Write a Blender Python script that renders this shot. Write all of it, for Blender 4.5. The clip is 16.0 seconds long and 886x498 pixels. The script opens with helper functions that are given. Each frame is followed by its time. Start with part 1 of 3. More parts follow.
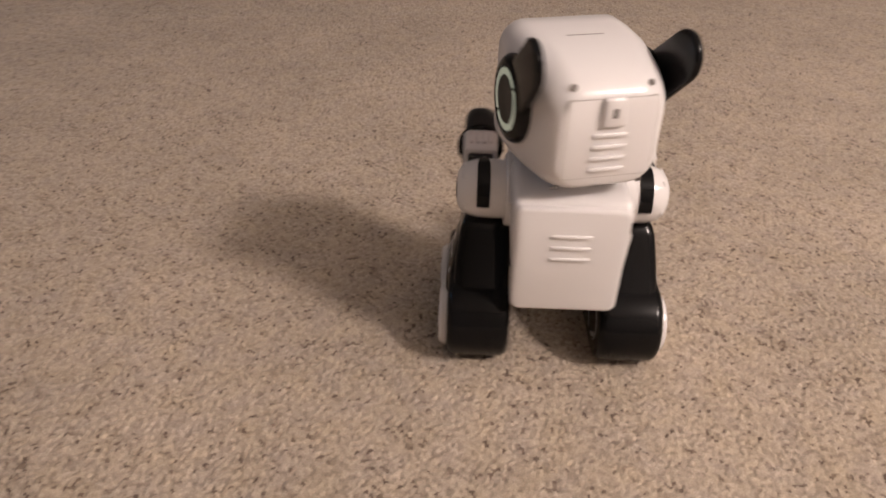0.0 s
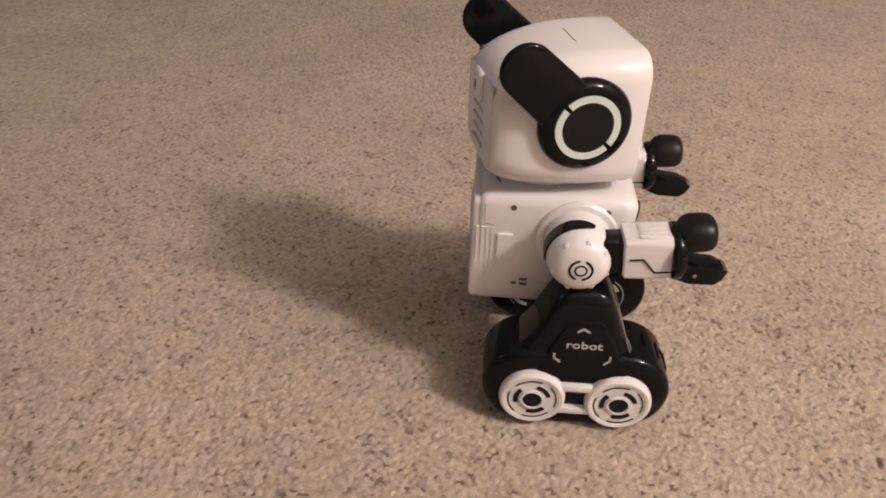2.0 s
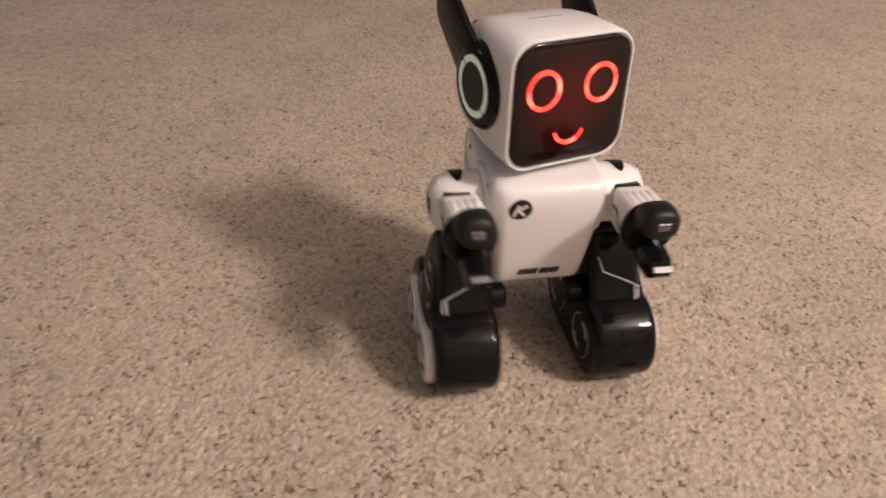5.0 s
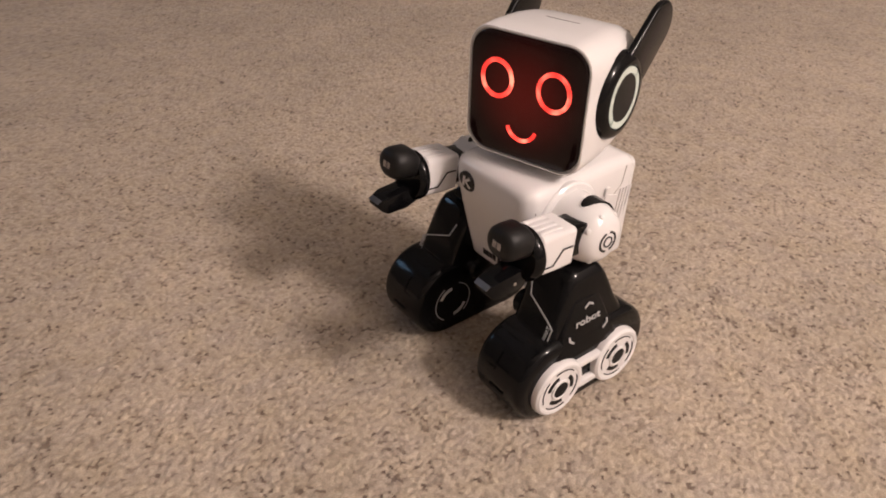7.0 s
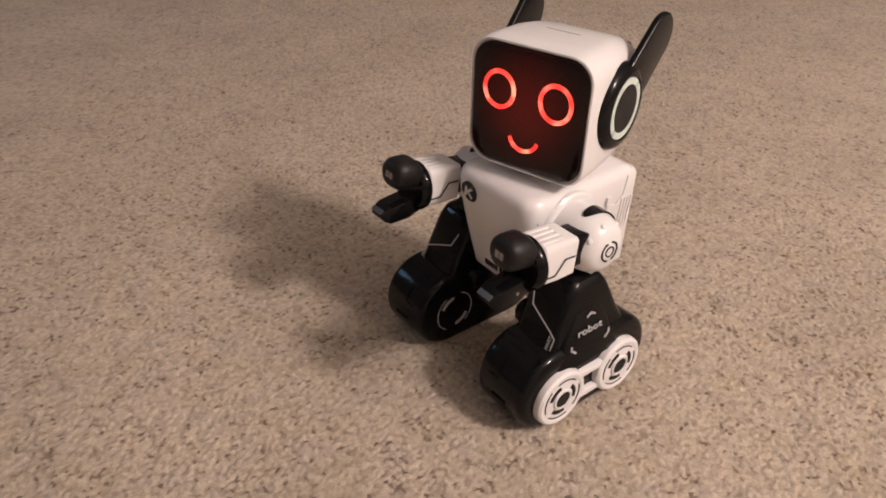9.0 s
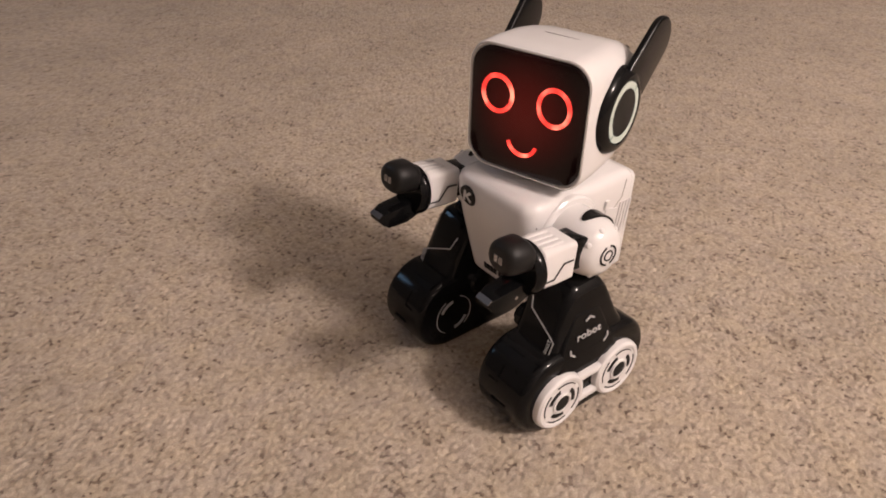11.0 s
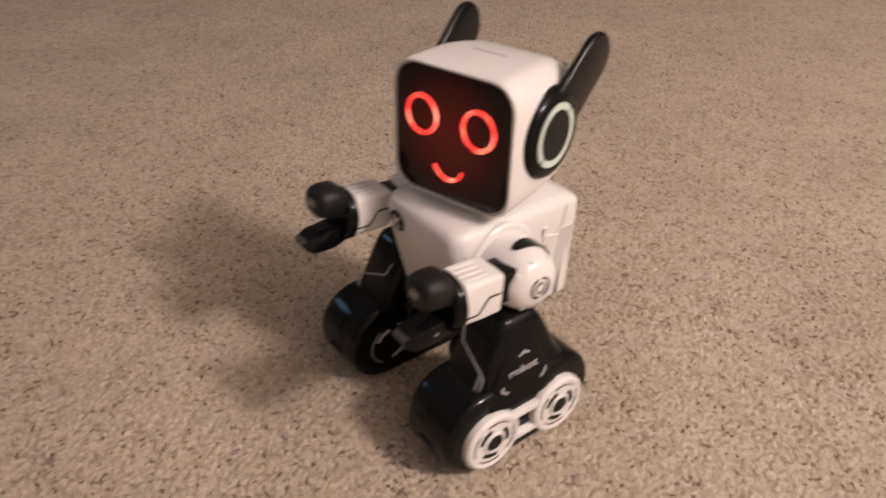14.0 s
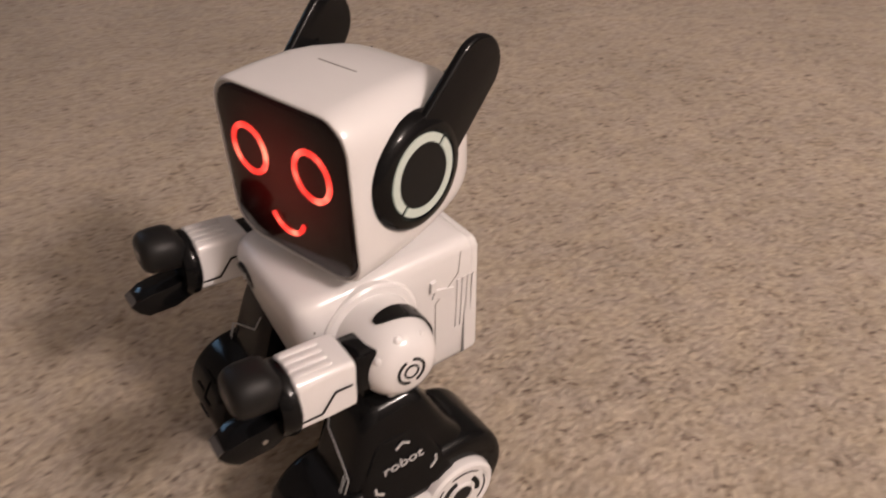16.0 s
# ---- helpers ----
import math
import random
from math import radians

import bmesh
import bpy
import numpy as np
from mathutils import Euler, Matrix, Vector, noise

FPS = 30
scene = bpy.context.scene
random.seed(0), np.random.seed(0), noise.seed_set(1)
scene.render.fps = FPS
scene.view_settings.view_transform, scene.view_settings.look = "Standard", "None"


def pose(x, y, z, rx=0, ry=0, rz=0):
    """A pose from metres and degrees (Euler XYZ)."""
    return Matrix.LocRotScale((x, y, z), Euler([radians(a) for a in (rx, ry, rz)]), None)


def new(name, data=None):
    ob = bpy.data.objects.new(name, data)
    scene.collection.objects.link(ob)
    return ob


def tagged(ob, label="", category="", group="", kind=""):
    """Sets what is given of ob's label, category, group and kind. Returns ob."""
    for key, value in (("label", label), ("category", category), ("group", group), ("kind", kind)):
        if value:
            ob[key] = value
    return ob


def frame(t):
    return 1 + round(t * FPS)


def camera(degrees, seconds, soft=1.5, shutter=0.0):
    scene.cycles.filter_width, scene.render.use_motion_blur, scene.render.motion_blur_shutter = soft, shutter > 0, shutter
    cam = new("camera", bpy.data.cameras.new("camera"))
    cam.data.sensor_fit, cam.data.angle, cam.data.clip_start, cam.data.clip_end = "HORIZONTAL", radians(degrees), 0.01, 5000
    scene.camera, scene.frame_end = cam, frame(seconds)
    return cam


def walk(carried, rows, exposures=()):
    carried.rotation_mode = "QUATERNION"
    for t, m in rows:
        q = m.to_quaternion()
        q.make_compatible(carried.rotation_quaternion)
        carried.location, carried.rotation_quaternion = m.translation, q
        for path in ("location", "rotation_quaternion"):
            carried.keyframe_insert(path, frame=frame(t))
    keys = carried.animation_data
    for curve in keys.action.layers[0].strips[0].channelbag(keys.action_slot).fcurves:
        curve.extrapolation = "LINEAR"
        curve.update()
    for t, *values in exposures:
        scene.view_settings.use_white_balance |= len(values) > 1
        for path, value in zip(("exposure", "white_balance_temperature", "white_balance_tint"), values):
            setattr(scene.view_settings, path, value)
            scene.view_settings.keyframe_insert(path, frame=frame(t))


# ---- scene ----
# ---------------------------------------------------------------- camera
cam = camera(60.3, 16.0, soft=1.8, shutter=0.85)


def view(x, y, z, pitch, yaw, roll):
    return pose(x, y, z, 90 + pitch, 0, yaw) @ pose(0, 0, 0, 0, 0, roll)


PATH = [
    (0.0, view(0.0095, 0.0138, 0.4501, -33.82, 0.29, 1.65)),
    (0.5, view(0.0115, 0.0122, 0.4500, -33.72, 0.13, 1.60)),
    (1.0, view(0.0102, 0.0058, 0.4491, -33.93, 0.30, 1.45)),
    (1.5, view(0.0116, 0.0034, 0.4461, -33.81, 0.46, 1.23)),
    (2.0, view(0.0100, 0.0040, 0.4484, -34.11, 0.25, 1.69)),
    (2.5, view(0.0105, 0.0028, 0.4483, -34.01, 0.24, 1.54)),
    (3.0, view(0.0088, 0.0027, 0.4473, -34.15, 0.32, 1.36)),
    (3.5, view(0.0066, 0.0031, 0.4463, -34.10, 0.41, 1.45)),
    (4.0, view(0.0065, 0.0031, 0.4464, -34.18, 0.49, 1.36)),
    (4.5, view(0.0062, 0.0024, 0.4467, -34.11, 0.58, 1.34)),
    (5.0, view(0.0064, 0.0014, 0.4450, -34.01, 0.51, 1.49)),
    (7.5, view(0.0002, 0.0017, 0.4483, -34.07, 0.82, 1.44)),
    (8.0, view(-0.0011, 0.0015, 0.4494, -33.75, 0.71, 1.39)),
    (8.5, view(-0.0003, 0.0017, 0.4490, -33.91, 0.82, 1.52)),
    (9.0, view(-0.0005, 0.0002, 0.4490, -33.41, 0.72, 1.45)),
    (11.5, view(-0.0004, 0.0015, 0.4514, -33.34, 0.64, 1.34)),
    (12.0, view(-0.0005, 0.0003, 0.4501, -33.55, 0.68, 1.28)),
    (12.5, view(0.0000, 0.0000, 0.4500, -33.60, 0.80, 1.25)),
    (13.0, view(0.0002, 0.0034, 0.4496, -33.26, 0.60, 1.48)),
    (13.5, view(-0.0008, 0.0024, 0.4511, -33.27, 0.61, 1.27)),
    (14.0, view(-0.0024, 0.0013, 0.4500, -33.30, 0.58, 1.29)),
    (14.5, view(-0.0054, -0.0004, 0.4488, -33.55, 1.60, 0.75)),
    (15.0, view(-0.0166, -0.0097, 0.4472, -34.03, 4.25, 0.09)),
    (15.5, view(-0.0584, -0.0356, 0.4401, -36.16, 8.22, -0.33)),
    (16.0, view(-0.0896, -0.0617, 0.4370, -37.18, 12.98, -1.52)),
]
walk(cam, PATH, [(0.0, 0.04), (1.5, 0.10), (3.0, 0.16), (4.5, 0.22), (5.2, 0.20), (7.5, 0.13), (9.0, 0.11), (13.5, 0.13), (15.0, 0.02), (16.0, -0.04)])

# ---------------------------------------------------------------- light: one warm lamp to the side behind the camera, and what the room throws back
world = bpy.data.worlds.new("room_air")
scene.world = world
world.use_nodes = True
world.node_tree.nodes["Background"].inputs[0].default_value = (0.9, 0.95, 1.0, 1)
world.node_tree.nodes["Background"].inputs[1].default_value = 0.05


def lamp(name, kind, energy, colour, m, **more):
    data = bpy.data.lights.new(name, kind)
    data.energy, data.color = energy, colour
    data.shadow_soft_size = more["radius"]
    ob = new(name, data)
    ob.matrix_world = m
    return ob


lamp("floor_lamp_bulb", "POINT", 190, (1.0, 0.828, 0.755), pose(1.78, -0.62, 1.94), radius=0.16)


# cool evening light in the window of the west wall
WIN_Y0, WIN_Y1, WIN_Z0, WIN_Z1 = 1.05, 1.65, 0.9, 2.0
sky = bpy.data.lights.new("window_daylight", "AREA")
sky.shape, sky.size, sky.size_y, sky.energy, sky.color = "RECTANGLE", WIN_Y1 - WIN_Y0 - 0.12, WIN_Z1 - WIN_Z0 - 0.12, 6.5, (0.40, 0.66, 1.0)
new("window_daylight", sky).matrix_world = pose(-2.62, (WIN_Y0 + WIN_Y1) / 2, (WIN_Z0 + WIN_Z1) / 2, 0, -90, 0)


# ---------------------------------------------------------------- materials
def node_material(name):
    mat = bpy.data.materials.new(name)
    mat.use_nodes = True
    return mat, mat.node_tree.nodes, mat.node_tree.links, mat.node_tree.nodes["Principled BSDF"]


def plastic(name, colour, rough, coat=0.0, grain=0.02, vary=0.04, bump=0.02, scale=600):
    """Moulded plastic: fine grain in the gloss, faint smudges in colour and gloss."""
    mat, nodes, links, b = node_material(name)
    co = nodes.new("ShaderNodeTexCoord")
    big, fine = nodes.new("ShaderNodeTexNoise"), nodes.new("ShaderNodeTexNoise")
    big.inputs["Scale"].default_value, big.inputs["Detail"].default_value = 38, 5
    fine.inputs["Scale"].default_value, fine.inputs["Detail"].default_value = scale, 2
    for n in (big, fine):
        links.new(co.outputs["Object"], n.inputs["Vector"])
    ramp = nodes.new("ShaderNodeMixRGB")
    ramp.inputs[1].default_value = (*[c * (1 - vary) for c in colour], 1)
    ramp.inputs[2].default_value = (*[min(1, c * (1 + vary)) for c in colour], 1)
    links.new(big.outputs["Fac"], ramp.inputs[0])
    links.new(ramp.outputs[0], b.inputs["Base Color"])
    mr = nodes.new("ShaderNodeMapRange")
    mr.inputs["From Min"].default_value, mr.inputs["From Max"].default_value = 0.3, 0.7
    mr.inputs["To Min"].default_value, mr.inputs["To Max"].default_value = max(0.02, rough - grain * 2), rough + grain * 2
    links.new(big.outputs["Fac"], mr.inputs["Value"])
    links.new(mr.outputs[0], b.inputs["Roughness"])
    bp = nodes.new("ShaderNodeBump")
    bp.inputs["Strength"].default_value, bp.inputs["Distance"].default_value = bump, 0.0004
    links.new(fine.outputs["Fac"], bp.inputs["Height"])
    links.new(bp.outputs[0], b.inputs["Normal"])
    b.inputs["Coat Weight"].default_value, b.inputs["Coat Roughness"].default_value = coat, 0.08
    return mat


WHITE = plastic("white_plastic", (0.71, 0.70, 0.70), 0.22, 0.0, 0.008, 0.015, 0.02)
BLACK = plastic("gloss_black_plastic", (0.0045, 0.0045, 0.005), 0.13, 0.0, 0.03, 0.2, 0.02)
MATT = plastic("matt_black_plastic", (0.009, 0.009, 0.009), 0.42, 0.0, 0.04, 0.2, 0.05)
RUBBER = plastic("dark_rubber", (0.010, 0.0095, 0.0095), 0.45, 0.0, 0.05, 0.2, 0.10)
# dark brown of screws and small print, also painted-in shade for the slots
SCREW_SHADE_PRINT = plastic("screw_shade_print", (0.10, 0.085, 0.075), 0.5)
SEAM = plastic("seam_shade", (0.33, 0.31, 0.29), 0.6)
PRINT = plastic("pale_print", (0.40, 0.40, 0.40), 0.4)
STEEL = plastic("steel", (0.6, 0.6, 0.6), 0.25)
STEEL.node_tree.nodes["Principled BSDF"].inputs["Metallic"].default_value = 1.0
CONTACT = plastic("bright_contact", (0.30, 0.30, 0.32), 0.07, 0.0, 0.01)
CONTACT.node_tree.nodes["Principled BSDF"].inputs["Metallic"].default_value = 1.0
SCREEN = plastic("smoked_panel", (0.004, 0.003, 0.003), 0.10, 0.0, 0.01)
GLOW = plastic("red_light", (0.6, 0.08, 0.06), 0.4)
RING = plastic("pale_diffuser", (0.42, 0.43, 0.41), 0.4)
for mat, colour, power in ((SCREEN, (1.0, 0.03, 0.02), 0.012), (GLOW, (1.0, 0.062, 0.045), 1.9), (RING, (0.86, 1.0, 0.74), 0.17)):
    b = mat.node_tree.nodes["Principled BSDF"]
    b.inputs["Emission Color"].default_value, b.inputs["Emission Strength"].default_value = (*colour, 1), power


def panel_bleed():
    """The smoked panel is lit from inside most round the eyes and hardly at its rim."""
    nodes, links = SCREEN.node_tree.nodes, SCREEN.node_tree.links
    co, dist, fall = nodes.new("ShaderNodeTexCoord"), nodes.new("ShaderNodeVectorMath"), nodes.new("ShaderNodeMapRange")
    dist.operation = "DISTANCE"
    dist.inputs[1].default_value = (0.017, 0.0, 0.236)
    links.new(co.outputs["Object"], dist.inputs[0])
    links.new(dist.outputs["Value"], fall.inputs["Value"])
    fall.interpolation_type = "SMOOTHSTEP"
    for k, v in (("From Min", 0.0), ("From Max", 0.052), ("To Min", 0.056), ("To Max", 0.002)):
        fall.inputs[k].default_value = v
    links.new(fall.outputs[0], nodes["Principled BSDF"].inputs["Emission Strength"])


def diode_spots():
    """Small diodes behind the diffuser leave hotter stretches along the rings."""
    nodes, links = GLOW.node_tree.nodes, GLOW.node_tree.links
    co, spots, ramp = nodes.new("ShaderNodeTexCoord"), nodes.new("ShaderNodeTexNoise"), nodes.new("ShaderNodeValToRGB")
    spots.inputs["Scale"].default_value, spots.inputs["Detail"].default_value = 75, 1
    links.new(co.outputs["Object"], spots.inputs["Vector"])
    links.new(spots.outputs["Fac"], ramp.inputs[0])
    el = ramp.color_ramp.elements
    el[0].position, el[0].color = 0.36, (0.62, 0.018, 0.014, 1)
    el[1].position, el[1].color = 0.66, (1.0, 0.24, 0.15, 1)
    mid = el.new(0.5)
    mid.color = (0.95, 0.05, 0.036, 1)
    links.new(ramp.outputs[0], nodes["Principled BSDF"].inputs["Emission Color"])


panel_bleed()
diode_spots()
for mat, level in ((BLACK, 0.20), (MATT, 0.2), (RUBBER, 0.25), (SCREEN, 0.3)):
    mat.node_tree.nodes["Principled BSDF"].inputs["Specular IOR Level"].default_value = level


def wall_paint(name, colour):
    mat, nodes, links, b = node_material(name)
    co, n = nodes.new("ShaderNodeTexCoord"), nodes.new("ShaderNodeTexNoise")
    n.inputs["Scale"].default_value, n.inputs["Detail"].default_value = 3, 8
    links.new(co.outputs["Object"], n.inputs["Vector"])
    mix = nodes.new("ShaderNodeMixRGB")
    mix.inputs[1].default_value, mix.inputs[2].default_value = (*[c * 0.95 for c in colour], 1), (*colour, 1)
    links.new(n.outputs["Fac"], mix.inputs[0])
    links.new(mix.outputs[0], b.inputs["Base Color"])
    b.inputs["Roughness"].default_value = 0.85
    return mat


PAINT = wall_paint("cream_wall_paint", (0.31, 0.29, 0.27))
CEILING = wall_paint("white_ceiling_paint", (0.68, 0.66, 0.64))


def carpet_material():
    """Beige loop pile: each loop has its own tone, a few are dark brown; broad worn patches over it."""
    mat, nodes, links, b = node_material("beige_loop_pile")
    co = nodes.new("ShaderNodeTexCoord")
    at = nodes.new("ShaderNodeAttribute")
    at.attribute_name = "loop_tone"
    ramp = nodes.new("ShaderNodeValToRGB")
    el = ramp.color_ramp.elements
    el[0].position, el[0].color = 0.0, (0.13, 0.095, 0.075, 1)
    el[1].position, el[1].color = 1.0, (0.50, 0.42, 0.34, 1)
    for p, c in ((0.026, (0.170, 0.127, 0.100)), (0.075, (0.285, 0.230, 0.182)), (0.25, (0.352, 0.292, 0.234)), (0.55, (0.405, 0.338, 0.271)), (0.85, (0.455, 0.380, 0.306))):
        e = el.new(p)
        e.color = (*c, 1)
    links.new(at.outputs["Fac"], ramp.inputs[0])
    patch = nodes.new("ShaderNodeTexNoise")
    patch.inputs["Scale"].default_value, patch.inputs["Detail"].default_value = 6, 4
    links.new(co.outputs["Object"], patch.inputs["Vector"])
    fibre = nodes.new("ShaderNodeTexNoise")
    fibre.inputs["Scale"].default_value, fibre.inputs["Detail"].default_value = 900, 3
    links.new(co.outputs["Object"], fibre.inputs["Vector"])
    m1 = nodes.new("ShaderNodeMapRange")
    m1.inputs["From Min"].default_value, m1.inputs["From Max"].default_value, m1.inputs["To Min"].default_value, m1.inputs["To Max"].default_value = 0.3, 0.7, 0.90, 1.08
    links.new(patch.outputs["Fac"], m1.inputs["Value"])
    m2 = nodes.new("ShaderNodeMapRange")
    m2.inputs["From Min"].default_value, m2.inputs["From Max"].default_value, m2.inputs["To Min"].default_value, m2.inputs["To Max"].default_value = 0.3, 0.7, 0.82, 1.15
    links.new(fibre.outputs["Fac"], m2.inputs["Value"])
    mul = nodes.new("ShaderNodeMath")
    mul.operation = "MULTIPLY"
    links.new(m1.outputs[0], mul.inputs[0])
    links.new(m2.outputs[0], mul.inputs[1])
    vec = nodes.new("ShaderNodeVectorMath")
    vec.operation = "SCALE"
    links.new(ramp.outputs[0], vec.inputs[0])
    links.new(mul.outputs[0], vec.inputs["Scale"])
    tint = nodes.new("ShaderNodeTexNoise")
    tint.inputs["Scale"].default_value, tint.inputs["Detail"].default_value = 34, 3
    links.new(co.outputs["Object"], tint.inputs["Vector"])
    hue = nodes.new("ShaderNodeMixRGB")
    hue.inputs[1].default_value, hue.inputs[2].default_value = (1.03, 1.01, 0.88, 1), (0.955, 0.99, 1.09, 1)
    links.new(tint.outputs["Fac"], hue.inputs[0])
    dye = nodes.new("ShaderNodeVectorMath")
    dye.operation = "MULTIPLY"
    links.new(vec.outputs[0], dye.inputs[0])
    links.new(hue.outputs[0], dye.inputs[1])
    links.new(dye.outputs[0], b.inputs["Base Color"])
    b.inputs["Roughness"].default_value = 0.95
    b.inputs["Specular IOR Level"].default_value = 0.12
    b.inputs["Sheen Weight"].default_value, b.inputs["Sheen Roughness"].default_value = 0.12, 0.6
    bp = nodes.new("ShaderNodeBump")
    bp.inputs["Strength"].default_value, bp.inputs["Distance"].default_value = 0.35, 0.0008
    links.new(fibre.outputs["Fac"], bp.inputs["Height"])
    links.new(bp.outputs[0], b.inputs["Normal"])
    return mat


PILE = carpet_material()


# ---------------------------------------------------------------- the room
def carpet():
    """One sheet of loop pile, woven finely where it is seen close, coarser towards the walls."""
    def axis(spans):
        out = []
        for a, b, step in spans:
            out.append(np.arange(a, b - step * 0.01, step))
        return np.concatenate(out + [np.array([spans[-1][1]])])
    xs = axis(((-2.6, -1.12, 0.08), (-1.12, -0.62, 0.0036), (-0.62, -0.5, 0.0021), (-0.5, 0.5, 0.00135), (0.5, 0.62, 0.0021), (0.62, 1.16, 0.0036), (1.16, 2.6, 0.08)))
    ys = axis(((-2.2, 0.12, 0.08), (0.12, 0.30, 0.0021), (0.30, 0.80, 0.0014), (0.80, 1.0, 0.0021), (1.0, 1.95, 0.0040), (1.95, 3.4, 0.08)))
    X, Y = np.meshgrid(xs, ys)
    rng = np.random.default_rng(4)
    cell, n = 0.0035, 1024
    jx, jy = rng.random((n, n)), rng.random((n, n))
    turn, tone, rise = rng.random((n, n)) * math.pi, rng.random((n, n)), rng.random((n, n))
    # dark flecks gather in small clumps
    clump = np.zeros((n, n))
    seed = rng.random((n, n))
    for a in range(-2, 3):
        for b in range(-2, 3):
            clump = clump + np.roll(seed, (a, b), (0, 1))
    clump = np.clip((clump - clump.mean()) / clump.std() * 0.5 + 0.3, 0, 1)
    tone = tone ** (0.78 + 0.65 * clump)
    wx = X + 0.0012 * np.sin(Y * 210) + 0.0009 * np.sin(Y * 97 + X * 61)
    wy = Y + 0.0012 * np.sin(X * 190)
    U, V = wx / cell, wy / cell
    iu, iv = np.floor(U).astype(int), np.floor(V).astype(int)
    best = np.full(X.shape, 9.0)
    which = np.zeros(X.shape + (2,), int)
    for du in (-1, 0, 1):
        for dv in (-1, 0, 1):
            a, b = (iu + du) % n, (iv + dv) % n
            px, py = U - (iu + du) - 0.15 - 0.7 * jx[a, b], V - (iv + dv) - 0.15 - 0.7 * jy[a, b]
            c, s = np.cos(turn[a, b]), np.sin(turn[a, b])
            d = np.hypot((px * c + py * s) * 0.84, (py * c - px * s) * 1.16)
            near = d < best
            best = np.where(near, d, best)
            which[near] = np.stack((a, b), -1)[near]
    t, r = tone[which[..., 0], which[..., 1]], rise[which[..., 0], which[..., 1]]
    Z = 0.0032 * np.sqrt(np.clip(1 - (best / 0.86) ** 2, 0, 1)) * (0.5 + 0.5 * r) - 0.0025
    Z += 0.0006 * np.sin(X * 23 + 1.3 * np.sin(Y * 17)) * np.sin(Y * 29)
    fade = np.clip((1.16 - np.abs(X)) / 0.05, 0, 1) * np.clip((1.95 - Y) / 0.05, 0, 1) * np.clip((Y - 0.10) / 0.03, 0, 1)
    Z *= fade
    t = np.where(fade > 0.5, t, 0.5)
    h, w = X.shape
    me = bpy.data.meshes.new("carpet")
    me.vertices.add(h * w)
    me.vertices.foreach_set("co", np.stack((X, Y, Z), -1).astype(np.float32).ravel())
    idx = np.arange(h * w).reshape(h, w)
    quads = np.stack((idx[:-1, :-1], idx[:-1, 1:], idx[1:, 1:], idx[1:, :-1]), -1).reshape(-1, 4)
    me.loops.add(quads.size)
    me.loops.foreach_set("vertex_index", quads.ravel().astype(np.int32))
    me.polygons.add(len(quads))
    me.polygons.foreach_set("loop_start", np.arange(0, quads.size, 4, dtype=np.int32))
    me.polygons.foreach_set("use_smooth", np.ones(len(quads), bool))
    me.update(calc_edges=True)
    att = me.attributes.new("loop_tone", "FLOAT", "POINT")
    att.data.foreach_set("value", t.astype(np.float32).ravel())
    me.materials.append(PILE)
    return tagged(new("floor", me), "beige flecked loop-pile carpet", "carpet", kind="structure")


def slab(name, x0, x1, y0, y1, z0, z1, mat, label, category):
    bm = bmesh.new()
    bmesh.ops.create_cube(bm, size=1, matrix=Matrix.LocRotScale(((x0 + x1) / 2, (y0 + y1) / 2, (z0 + z1) / 2), None, (x1 - x0, y1 - y0, z1 - z0)))
    me = bpy.data.meshes.new(name)
    bm.to_mesh(me)
    bm.free()
    me.materials.append(mat)
    return tagged(new(name, me), label, category, kind="structure")


